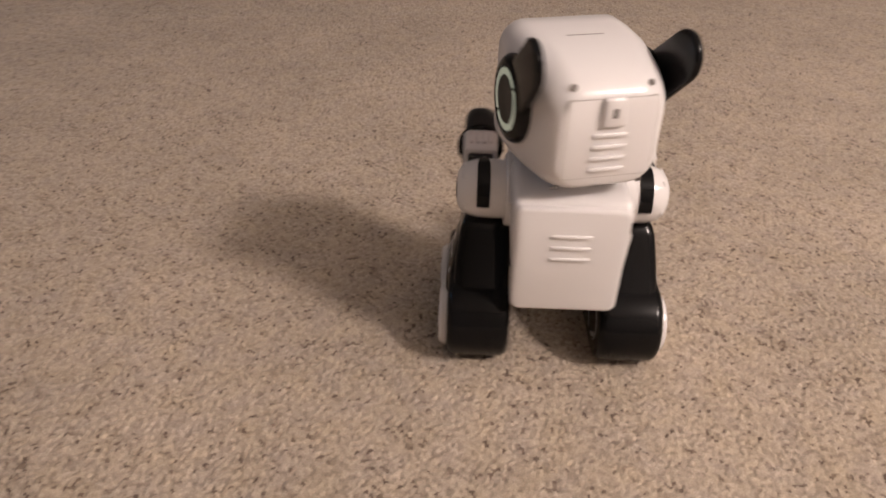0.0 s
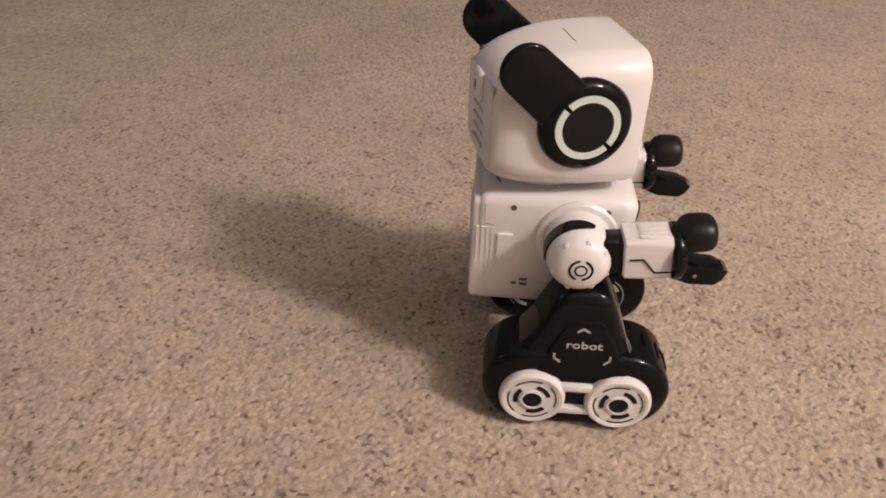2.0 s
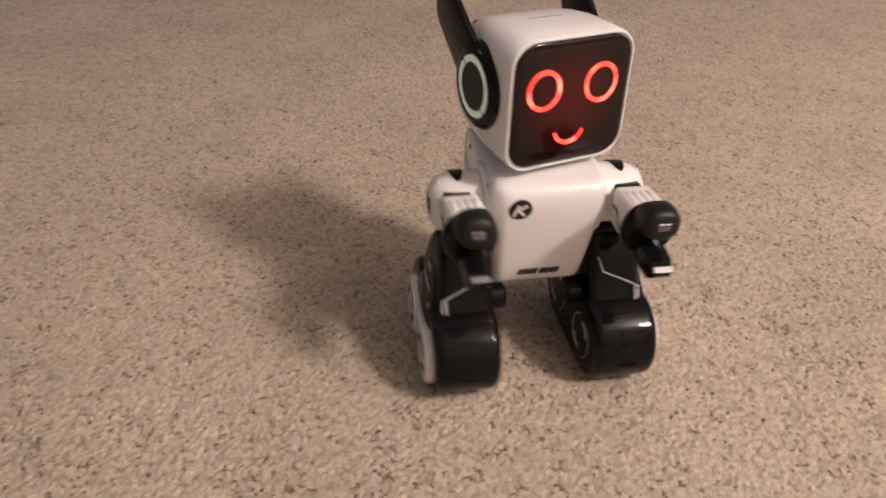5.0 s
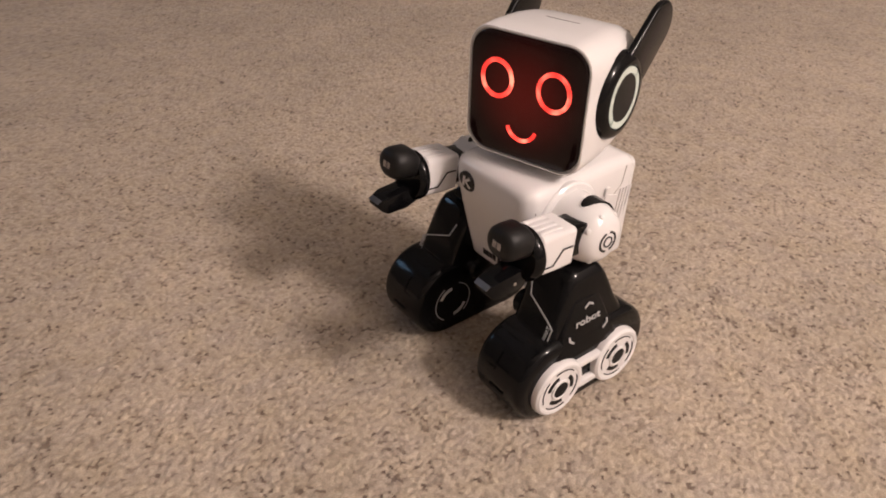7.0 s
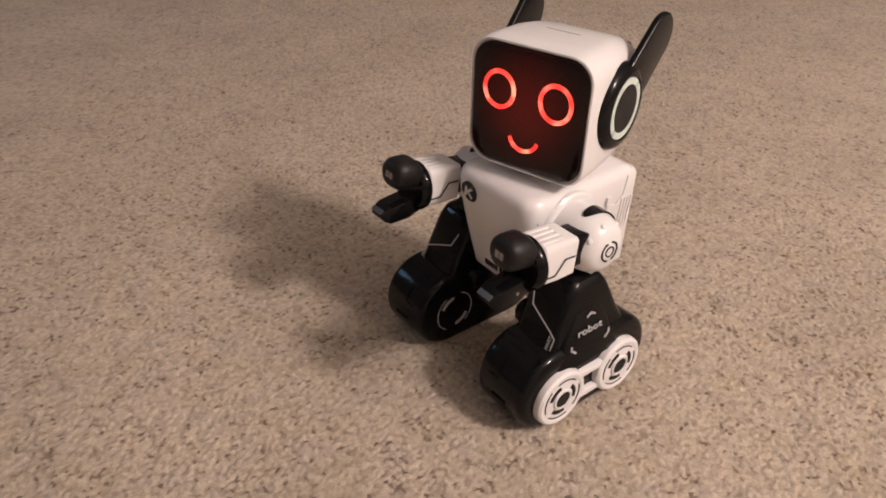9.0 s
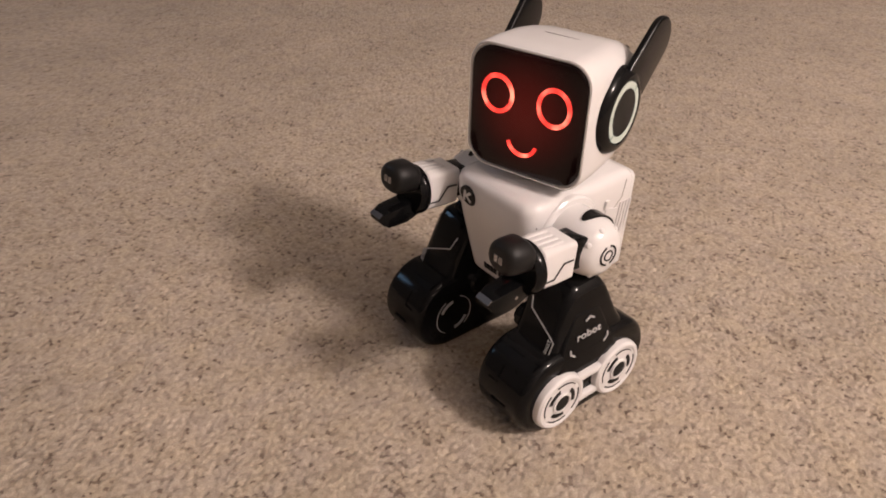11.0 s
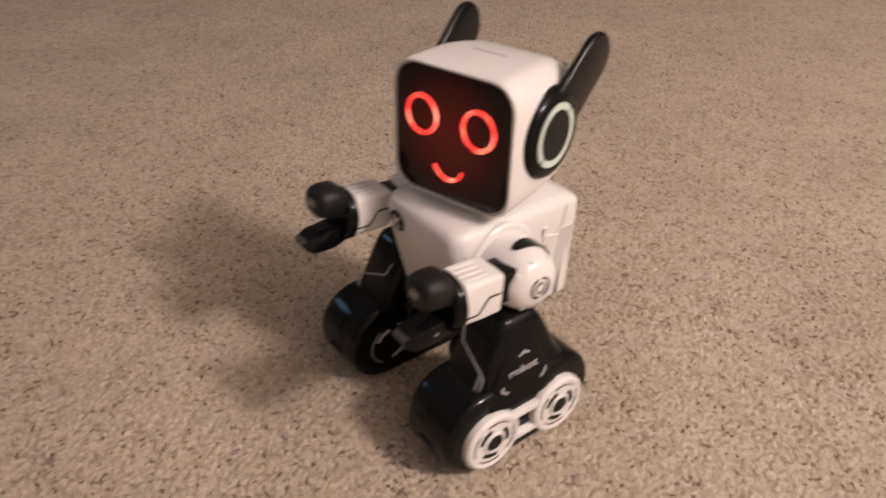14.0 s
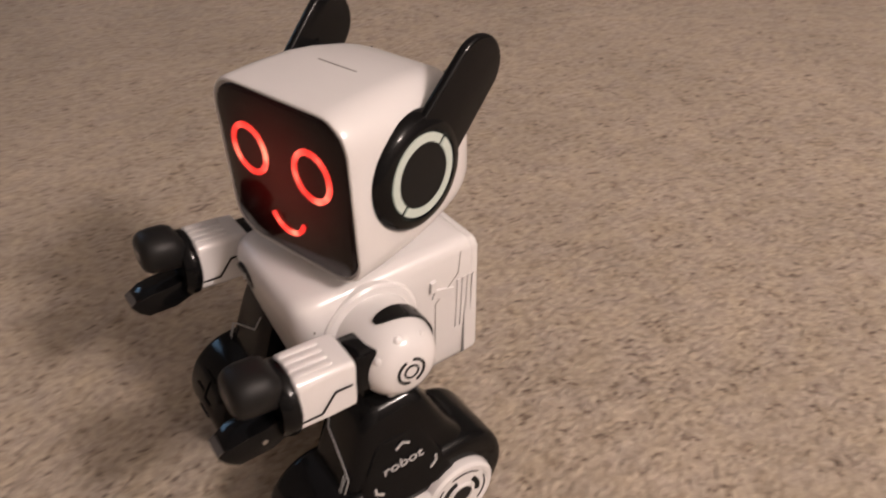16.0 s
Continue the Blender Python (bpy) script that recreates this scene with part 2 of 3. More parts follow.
def window_wall():
    """The west wall, with one window opening, its frame and its pane."""
    bm = bmesh.new()
    for y0, y1, z0, z1 in ((-2.2, WIN_Y0, -0.05, 2.4), (WIN_Y1, 3.4, -0.05, 2.4), (WIN_Y0, WIN_Y1, -0.05, WIN_Z0), (WIN_Y0, WIN_Y1, WIN_Z1, 2.4)):
        bmesh.ops.create_cube(bm, size=1, matrix=Matrix.LocRotScale((-2.65, (y0 + y1) / 2, (z0 + z1) / 2), None, (0.1, y1 - y0, z1 - z0)))
    me = bpy.data.meshes.new("wall_west")
    bm.to_mesh(me)
    bm.free()
    me.materials.append(PAINT)
    tagged(new("wall_west", me), "plain cream painted room wall with a window opening", "wall", kind="structure")
    bm = bmesh.new()
    for y0, y1, z0, z1 in ((WIN_Y0, WIN_Y0 + 0.05, WIN_Z0, WIN_Z1), (WIN_Y1 - 0.05, WIN_Y1, WIN_Z0, WIN_Z1), (WIN_Y0 + 0.05, WIN_Y1 - 0.05, WIN_Z0, WIN_Z0 + 0.05), (WIN_Y0 + 0.05, WIN_Y1 - 0.05, WIN_Z1 - 0.05, WIN_Z1)):
        bmesh.ops.create_cube(bm, size=1, matrix=Matrix.LocRotScale((-2.655, (y0 + y1) / 2, (z0 + z1) / 2), None, (0.06, y1 - y0, z1 - z0)))
    me = bpy.data.meshes.new("window_1")
    bm.to_mesh(me)
    bm.free()
    me.materials.append(CEILING)
    window = tagged(new("window_1", me), "plain white window frame with one clear pane", "window", kind="structure")
    glass, _, _, b = node_material("clear_glass")
    b.inputs["Transmission Weight"].default_value, b.inputs["Roughness"].default_value = 1.0, 0.0
    bm = bmesh.new()
    bmesh.ops.create_cube(bm, size=1, matrix=Matrix.LocRotScale((-2.665, (WIN_Y0 + WIN_Y1) / 2, (WIN_Z0 + WIN_Z1) / 2), None, (0.004, WIN_Y1 - WIN_Y0 - 0.1, WIN_Z1 - WIN_Z0 - 0.1)))
    me = bpy.data.meshes.new("pane")
    bm.to_mesh(me)
    bm.free()
    me.materials.append(glass)
    pane = new("pane", me)
    pane.parent, pane.visible_shadow = window, False


carpet()
slab("wall_north", -2.7, 2.7, 3.4, 3.5, -0.05, 2.4, PAINT, "plain cream painted room wall", "wall")
slab("wall_south", -2.7, 2.7, -2.3, -2.2, -0.05, 2.4, PAINT, "plain cream painted room wall", "wall")
window_wall()
slab("wall_east", 2.6, 2.7, -2.2, 3.4, -0.05, 2.4, PAINT, "plain cream painted room wall", "wall")
slab("ceiling", -2.7, 2.7, -2.3, 3.5, 2.4, 2.5, CEILING, "plain white painted ceiling", "ceiling")

# main measures of the robot, in metres
HEAD_FRONT, HEAD_BACK, HEAD_LOW, HEAD_TOP, HEAD_TURN = 0.0165, -0.0858, 0.1842, 0.2812, 15.2
HEAD_HALF = 0.0497
EYE_Y, EYE_Z, MOUTH_Z = 0.0231, 0.245, 0.2022
EAR_X, EAR_Z, EAR_TILT, EAR_LEN, EAR_OUT = -0.0263, 0.2366, 42.5, 0.060, 0.0448
LOGO_Y, LOGO_Z = -0.0240, 0.1590
SHO_X, SHO_Y, SHO_Z, ARM_Y, ARM_Z, ARM_TOE = -0.0090, 0.0442, 0.145, 0.0668, 0.148, 1.0
LEG_IN, LEG_OUT, HUB_X, HUB_Z = 0.0375, 0.0960, 0.0325, 0.0305

# ---------------------------------------------------------------- mesh helpers
def finish(bm, sharp=35):
    bmesh.ops.remove_doubles(bm, verts=bm.verts, dist=1e-6)
    bmesh.ops.recalc_face_normals(bm, faces=bm.faces)
    for f in bm.faces:
        f.smooth = True
    for e in bm.edges:
        if len(e.link_faces) == 2 and e.calc_face_angle(0) > radians(sharp):
            e.smooth = False


def part(name, bm, material, parent=None, label="", sharp=35):
    finish(bm, sharp)
    me = bpy.data.meshes.new(name)
    bm.to_mesh(me)
    bm.free()
    me.materials.append(material)
    ob = new(name, me)
    if parent is not None:
        ob.parent = parent
    if label:
        tagged(ob, label=label)
    return ob


def rounded_rect(ca, cb, ha, hb, radius, n=6, back=None):
    pts = []
    for qx, qy, a0 in ((1, 1, 0), (-1, 1, 90), (-1, -1, 180), (1, -1, 270)):
        r = back if back and qx < 0 else radius
        for i in range(n + 1):
            a = radians(a0 + 90 * i / n)
            pts.append((ca + qx * (ha - r) + r * math.cos(a), cb + qy * (hb - r) + r * math.sin(a)))
    return pts


def loft(bm, rings, caps=True):
    made = [[bm.verts.new(p) for p in ring] for ring in rings]
    n = len(made[0])
    for a, b in zip(made, made[1:]):
        for i in range(n):
            bm.faces.new((a[i], a[(i + 1) % n], b[(i + 1) % n], b[i]))
    if caps:
        bm.faces.new(made[0][::-1])
        bm.faces.new(made[-1])
    return made


def soft_box(bm, x0, x1, y0, y1, z0, z1, r=0.002, segs=2):
    m = Matrix.LocRotScale(((x0 + x1) / 2, (y0 + y1) / 2, (z0 + z1) / 2), None, (abs(x1 - x0), abs(y1 - y0), abs(z1 - z0)))
    made = bmesh.ops.create_cube(bm, size=1, matrix=m)
    if r:
        edges = list({e for v in made["verts"] for e in v.link_edges})
        bmesh.ops.bevel(bm, geom=edges, offset=r, segments=segs, profile=0.5, affect="EDGES")


def lathe(bm, profile, origin, axis, n=40):
    """Turn (radius, height) pairs round an axis."""
    q = Vector((0, 0, 1)).rotation_difference(Vector(axis)).to_matrix()
    o = Vector(origin)
    rings = []
    for r, h in profile:
        rings.append([o + q @ Vector((r * math.cos(math.tau * i / n), r * math.sin(math.tau * i / n), h)) for i in range(n)])
    loft(bm, rings)


def prism(bm, outline, y0, y1, r=0.0, segs=2):
    """An outline of (x, z) pairs, thick from y0 to y1, with rounded rims."""
    n = len(outline)
    area = sum(outline[i][0] * outline[(i + 1) % n][1] - outline[(i + 1) % n][0] * outline[i][1] for i in range(n))
    inward = []
    for i in range(n):
        a, b, c = (Vector(outline[(i + k) % n]) for k in (-1, 0, 1))
        t = (b - a).normalized() + (c - b).normalized()
        v = Vector((-t.y, t.x)).normalized()
        inward.append(v if area > 0 else -v)
    way = 1 if y1 > y0 else -1
    steps = []
    for k in range(segs + 1):
        a = math.pi / 2 * k / segs
        steps.append((y0 + way * r * (1 - math.sin(a)), r * (1 - math.cos(a))))
    steps = steps[::-1] + [(y0 + y1 - y, c) for y, c in steps]
    loft(bm, [[(x + v.x * c, y, z + v.y * c) for (x, z), v in zip(outline, inward)] for y, c in steps])


def arc_band(bm, cx, cz, r0, r1, a0, a1, y0, y1, n=14):
    """A flat band round (cx, cz) in the x-z plane."""
    rings = []
    for i in range(n + 1):
        a = radians(a0 + (a1 - a0) * i / n)
        c, s = math.cos(a), math.sin(a)
        rings.append([(cx + r * c, y, cz + r * s) for r, y in ((r0, y0), (r1, y0), (r1, y1), (r0, y1))])
    loft(bm, rings)


def full_ring(bm, place, r0, r1, h0, h1, n=48):
    """A ring; place maps (a, b, height) to space."""
    rows = []
    for i in range(n):
        c, s = math.cos(math.tau * i / n), math.sin(math.tau * i / n)
        rows.append([bm.verts.new(place(r * c, r * s, h)) for r, h in ((r0, h0), (r1, h0), (r1, h1), ((r0 + r1) / 2, h1 + (r1 - r0) * 0.12), (r0, h1))])
    for a, b in zip(rows, rows[1:] + rows[:1]):
        for k in range(5):
            bm.faces.new((a[k], a[(k + 1) % 5], b[(k + 1) % 5], b[k]))


def ribbon(bm, pts, normal, width, thick):
    """A thin raised line through pts on a surface with that normal."""
    nn = Vector(normal).normalized()
    for a, b in zip(pts, pts[1:]):
        a, b = Vector(a), Vector(b)
        d = (b - a).normalized()
        side = d.cross(nn).normalized() * width / 2
        a, b = a - d * width * 0.4, b + d * width * 0.4
        loft(bm, [[p + side, p - side, p - side + nn * thick, p + side + nn * thick] for p in (a, b)])


def lettering(name, words, size, m, material, parent, label):
    """Raised letters in the plain built-in font, centred on the pose m."""
    cu = bpy.data.curves.new(name, "FONT")
    cu.body, cu.size, cu.extrude, cu.align_x, cu.align_y = words, size, 0.0002, "CENTER", "CENTER"
    cu.resolution_u, cu.offset = 3, size * 0.015
    tmp = new(name + "_source", cu)
    me = bpy.data.meshes.new_from_object(tmp.evaluated_get(bpy.context.evaluated_depsgraph_get()))
    bpy.data.objects.remove(tmp)
    me.materials.clear()
    me.materials.append(material)
    me.transform(m)
    ob = new(name, me)
    ob.parent = parent
    return tagged(ob, label=label)


# ---------------------------------------------------------------- the robot (forward +x, left +y)
robot = tagged(new("toy_robot"), "white and glossy black toy robot with glowing red face on carpet", "toy robot")


def build_head():
    FX, BX, HW, Z0, Z1 = HEAD_FRONT, HEAD_BACK, HEAD_HALF, HEAD_LOW, HEAD_TOP
    cz, hh = (Z0 + Z1) / 2, (Z1 - Z0) / 2
    stations = [  # x, half width, low edge, top edge, corner radius
        (FX - 0.0015, HW - 0.0026, Z0 + 0.0026, Z1 - 0.0026, 0.0165), (FX, HW - 0.0020, Z0 + 0.0020, Z1 - 0.0020, 0.0170), (FX - 0.0003, HW - 0.0009, Z0 + 0.0009, Z1 - 0.0009, 0.0178),
        (FX - 0.0025, HW, Z0, Z1, 0.0185), (FX - 0.0200, HW + 0.0008, Z0 - 0.0002, Z1 + 0.0002, 0.0195), (EAR_X, HW + 0.0004, Z0, Z1 - 0.0006, 0.0205),
        (BX + 0.0450, HW - 0.0010, Z0, Z1 - 0.0022, 0.0215), (BX + 0.0290, HW - 0.0026, Z0 + 0.0008, Z1 - 0.0056, 0.0230), (BX + 0.0180, HW - 0.0046, Z0 + 0.0022, Z1 - 0.0093, 0.0230),
        (BX + 0.0100, HW - 0.0072, Z0 + 0.0042, Z1 - 0.0133, 0.0220), (BX + 0.0040, HW - 0.0104, Z0 + 0.0070, Z1 - 0.0183, 0.0200), (BX + 0.0010, HW - 0.0130, Z0 + 0.0098, Z1 - 0.0223, 0.0170),
        (BX, HW - 0.0154, Z0 + 0.0120, Z1 - 0.0253, 0.0140)]
    bm = bmesh.new()
    loft(bm, [[(x, a, b) for a, b in rounded_rect(0, (lo + up) / 2, w, (up - lo) / 2, r, 8)] for x, w, lo, up, r in stations])
    head = part("head", bm, WHITE, robot, "white plastic rounded box head", 50)

    bm = bmesh.new()
    rim, gap = 0.0026, 0.0007
    loft(bm, [[(x, a, b) for a, b in rounded_rect(0, cz, HW - rim - gap - c, hh - rim - gap - c, 0.0165 - c)]
              for x, c in ((FX - 0.003, 0), (FX - 0.0002, 0), (FX + 0.0003, 0.0004), (FX + 0.0007, 0.0020), (FX + 0.0012, 0.0090))])
    part("face_panel", bm, SCREEN, head, "smoked glossy face panel lit dimly from inside", 40)
    sx = FX + 0.0011
    for s in (-1, 1):
        bm = bmesh.new()
        full_ring(bm, lambda a, b, h: (sx + h, s * EYE_Y + 0.92 * a, EYE_Z + b), 0.0116, 0.0149, 0.0, 0.0008)
        part("eye_ring", bm, GLOW, head, "glowing red ring eye")
    bm = bmesh.new()
    pts = []
    for i in range(13):
        a = radians(198 + 144 * i / 12)
        pts.append((sx + 0.0004, 0.0117 * math.cos(a), MOUTH_Z + 0.0120 + 0.0120 * math.sin(a) * 0.92))
    ribbon(bm, pts, (1, 0, 0), 0.0026, 0.0009)
    part("mouth_light", bm, GLOW, head, "glowing red smile line")

    for s in (-1, 1):
        ex, ez = EAR_X, EAR_Z
        bm = bmesh.new()
        d = Vector((-math.cos(radians(EAR_TILT)), 0, math.sin(radians(EAR_TILT))))
        p = Vector((-d.z, 0, d.x))
        outline = []
        for k in range(15):
            a = math.pi * k / 14
            v = Vector((ex, 0, ez)) + d * (EAR_LEN + 0.0180 * math.sin(a)) + p * (0.0180 * math.cos(a))
            outline.append((v.x, v.z))
        for off, w in ((0.020, -0.0195), (0.0, -0.021), (0.0, 0.021), (0.020, 0.0195)):
            v = Vector((ex, 0, ez)) + d * off + p * w
            outline.append((v.x, v.z))
        prism(bm, outline, s * (EAR_OUT + 0.0035), s * (EAR_OUT + 0.0092), 0.0022, 3)
        for v in bm.verts:
            v.co.y += s * 0.055 * max(0.0, (v.co - Vector((ex, v.co.y, ez))).dot(d) - 0.015)
        part("ear_paddle", bm, BLACK, head, "long glossy black ear paddle")
        bm = bmesh.new()
        lathe(bm, [(0.0, -0.001), (0.0322, -0.001), (0.0325, 0.003), (0.0319, 0.0060), (0.0303, 0.0086), (0.0277, 0.0106), (0.0240, 0.0113), (0.0232, 0.0098), (0.0, 0.0098)],
              (ex, s * EAR_OUT, ez), (0, s, 0), 48)
        disc = part("ear_disc", bm, BLACK, head, "round glossy black ear cup")
        y0, y1 = s * (EAR_OUT + 0.0090), s * (EAR_OUT + 0.0109)
        for a0, a1 in ((-176, -4), (4, 176)):
            bm = bmesh.new()
            arc_band(bm, ex, ez, 0.0178, 0.0224, 180 - EAR_TILT + a0, 180 - EAR_TILT + a1, y0, y1, 40)
            part("light_ring", bm, RING, disc, "pale translucent light ring in the ear cup")
        bm = bmesh.new()
        lathe(bm, [(0.0, 0.0), (0.0176, 0.0), (0.0172, 0.0018), (0.0, 0.0022)], (ex, s * (EAR_OUT + 0.0092), ez), (0, s, 0), 40)
        part("ear_cap", bm, MATT, disc, "matt black centre cap")

    # back: hatch, latch, vents, screws; top: coin slot
    bm = bmesh.new()
    loft(bm, [[(x, a, b) for a, b in rounded_rect(0, 0.2288, 0.0325 - c, 0.0286 - c, 0.003)] for x, c in ((BX + 0.003, 0.0), (BX - 0.0002, 0.0), (BX - 0.0004, 0.0003))])
    hatch = part("back_hatch", bm, WHITE, head)
    bm = bmesh.new()
    loft(bm, [[(x, a, b) for a, b in rounded_rect(0, 0.2288, 0.03285, 0.02895, 0.0033)] for x in (BX + 0.003, BX - 0.00005)])
    part("seam", bm, SEAM, hatch, "thin dark seam")
    bm = bmesh.new()
    soft_box(bm, BX - 0.0042, BX + 0.001, -0.0088, 0.0088, 0.2375, 0.2595, 0.003, 3)
    latch = part("latch", bm, WHITE, head, "raised white hatch latch")
    # no hole here: the shade inside the white slot is a dark block
    bm = bmesh.new()
    soft_box(bm, BX - 0.0046, BX - 0.003, -0.0017, 0.0017, 0.2450, 0.2522, 0.0005, 1)
    part("latch_slot_shade", bm, SCREW_SHADE_PRINT, latch, "dark block for the shade in the latch slot")
    for k in range(4):
        bm = bmesh.new()
        soft_box(bm, BX - 0.0025, BX, -0.0125, 0.0125, 0.2048 + 0.0085 * k, 0.2078 + 0.0085 * k, 0.0012, 2)
        part("vent_rib", bm, WHITE, head)
    for s in (-1, 1):
        for zz, xx in ((0.2640, BX + 0.0062), (0.1905, BX + 0.0082)):
            bm = bmesh.new()
            lathe(bm, [(0.0, 0), (0.0024, 0), (0.0024, 0.0012), (0.0015, 0.0010), (0.0, 0.0006)], (xx + 0.0006, s * (0.0275 if zz > cz else 0.0318), zz), (-0.78, 0, 0.62 if zz > cz else -0.62), 14)
            part("screw", bm, SCREW_SHADE_PRINT, head, "dark recessed screw")
    # coin slot is not cut in; a flush dark strip gives its shade
    bm = bmesh.new()
    soft_box(bm, EAR_X - 0.0004, EAR_X + 0.0004, -0.0137, 0.0137, Z1 - 0.004, Z1 - 0.00045, 0)
    part("coin_slot_shade", bm, SCREW_SHADE_PRINT, head, "narrow dark strip for the shade in the coin slot")
    bm = bmesh.new()
    lathe(bm, [(0.0, -0.012), (0.026, -0.012), (0.026, 0.014), (0.0, 0.014)], (-0.037, 0, Z0 - 0.006), (0, 0, 1), 32)
    part("neck", bm, WHITE, robot)
    return head


def build_torso():
    bm = bmesh.new()
    rings = []
    for z, xb, xf, w, r in ((0.0790, -0.0790, 0.0085, 0.0335, 0.006), (0.0802, -0.0815, 0.0130, 0.0362, 0.008), (0.0840, -0.0830, 0.0160, 0.0376, 0.009), (0.0950, -0.0838, 0.0190, 0.0386, 0.010),
                            (0.1150, -0.0840, 0.0240, 0.0403, 0.011), (0.1350, -0.0838, 0.0288, 0.0420, 0.012), (0.1570, -0.0832, 0.0332, 0.0436, 0.013), (0.1680, -0.0825, 0.0336, 0.0440, 0.013),
                            (0.1730, -0.0810, 0.0318, 0.0430, 0.012), (0.1760, -0.0780, 0.0282, 0.0405, 0.011), (0.1772, -0.0730, 0.0225, 0.0360, 0.010)):
        rings.append([(x, y, z) for x, y in rounded_rect((xb + xf) / 2, 0, (xf - xb) / 2, w, r, 6, 0.0055)])
    loft(bm, rings)
    torso = part("torso", bm, WHITE, robot, "white plastic torso tapering downward", 50)
    # raised back cover with three ribs
    bm = bmesh.new()
    loft(bm, [[(x, a * (1 + 0.5 * (b - 0.1270)), b) for a, b in rounded_rect(0, 0.1270, w, h, 0.006)] for x, w, h in ((-0.076, 0.0416, 0.0456), (-0.0842, 0.0414, 0.0454), (-0.0858, 0.0406, 0.0446), (-0.0866, 0.0388, 0.0428))])
    cover = part("back_cover", bm, WHITE, torso, "white battery cover with three ribs", 50)
    for k in range(3):
        bm = bmesh.new()
        soft_box(bm, -0.0884, -0.0858, -0.0148, 0.0148, 0.1485 - 0.0099 * k, 0.1512 - 0.0099 * k, 0.0012, 2)
        part("rib", bm, WHITE, cover)
    for s in (-1, 1):
        for k in range(4):
            bm = bmesh.new()
            ribbon(bm, [(-0.0815 + 0.0037 * k, s * 0.0397, 0.1105), (-0.0815 + 0.0037 * k, s * 0.0429, 0.1490)], (0, s, -0.08), 0.0021, 0.0010)
            part("side_rib", bm, WHITE, torso)
        bm = bmesh.new()
        if s < 0:
            ribbon(bm, [(-0.0612, s * 0.0410, 0.1265), (-0.0612, s * 0.0421, 0.1400)], (0, s, -0.08), 0.0110, 0.0020)
        else:
            ribbon(bm, [(-0.0550, s * 0.0426, 0.1455), (-0.0630, s * 0.0424, 0.1430)], (0, s, -0.08), 0.0070, 0.0012)
            ribbon(bm, [(-0.0515, s * 0.0430, 0.1510), (-0.0515, s * 0.0434, 0.1560)], (0, s, -0.08), 0.0036, 0.0022)
        part("side_latch", bm, WHITE, torso)
        for xx in ((-0.0565, 0.0105) if s < 0 else ()):
            bm = bmesh.new()
            lathe(bm, [(0.0, 0), (0.0022, 0), (0.0022, 0.0010), (0.0013, 0.0008), (0.0, 0.0004)], (xx, s * 0.0436, 0.1675), (0, s, 0), 14)
            part("screw", bm, SCREW_SHADE_PRINT, torso, "dark recessed screw")
        bm = bmesh.new()
        if s < 0:
            line = [(-0.0770, s * 0.0440, 0.1690), (-0.0768, s * 0.0431, 0.1530), (-0.0702, s * 0.0430, 0.1513), (-0.0695, s * 0.0423, 0.1415)]
        else:
            line = [(-0.0715, s * 0.0440, 0.1700), (-0.0700, s * 0.0433, 0.1545), (-0.0540, s * 0.0421, 0.1374), (-0.0545, s * 0.0388, 0.0930)]
        ribbon(bm, line, (0, s, 0), 0.0006, 0.0004)
        part("seam", bm, SEAM, torso, "fine dark panel seam")
    for xx, zz, w in ((-0.0520, 0.0975, 0.0024), (-0.0450, 0.1015, 0.0046), (-0.0445, 0.0970, 0.0040)):
        bm = bmesh.new()
        yy = 0.0388 + (zz - 0.095) * 0.085
        ribbon(bm, [(xx - w / 2, -yy, zz), (xx + w / 2, -yy, zz)], (0, -1, -0.12), 0.0022, 0.0005)
        part("printed_mark", bm, SCREW_SHADE_PRINT, torso, "small brown printed mark")
    # dark block put in for the shade of a small notch
    bm = bmesh.new()
    soft_box(bm, 0.0205, 0.0245, 0.0405, 0.0432, 0.1575, 0.1600, 0.0004, 1)
    part("notch", bm, SCREW_SHADE_PRINT, torso, "small dark block for the shade in a torso notch")
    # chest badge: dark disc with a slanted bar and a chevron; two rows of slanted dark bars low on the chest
    slope = 0.20
    fx = 0.0336
    bm = bmesh.new()
    lathe(bm, [(0.0, -0.002), (0.0088, -0.002), (0.0088, 0.0003), (0.0084, 0.0006), (0.0, 0.0007)], (fx, LOGO_Y, LOGO_Z), (1, 0, -slope), 36)
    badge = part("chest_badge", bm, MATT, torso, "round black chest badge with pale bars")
    for strokes in (((-0.0046, -0.0042, -0.0018, 0.0042),), ((0.0040, 0.0042, -0.0012, 0.0002), (-0.0012, 0.0002, 0.0026, -0.0042))):
        bm = bmesh.new()
        for y0, z0, y1, z1 in strokes:
            ribbon(bm, [(fx + 0.0005 + slope * z0, LOGO_Y + y0, LOGO_Z + z0), (fx + 0.0005 + slope * z1, LOGO_Y + y1, LOGO_Z + z1)], (1, 0, -slope), 0.0023, 0.0004)
        part("badge_bar", bm, WHITE, badge, "pale badge bar")
    for y0, step in ((-0.0158, 0.0040), (0.0020, 0.0040)):
        bm = bmesh.new()
        for k in range(4):
            y = y0 + step * k
            ribbon(bm, [(0.0177, y, 0.0905), (0.0188, y + 0.0010, 0.0943)], (1, 0, -0.28), 0.0031, 0.0006)
        part("name_bar", bm, MATT, torso, "slanted dark printed bars low on the chest")
    return torso


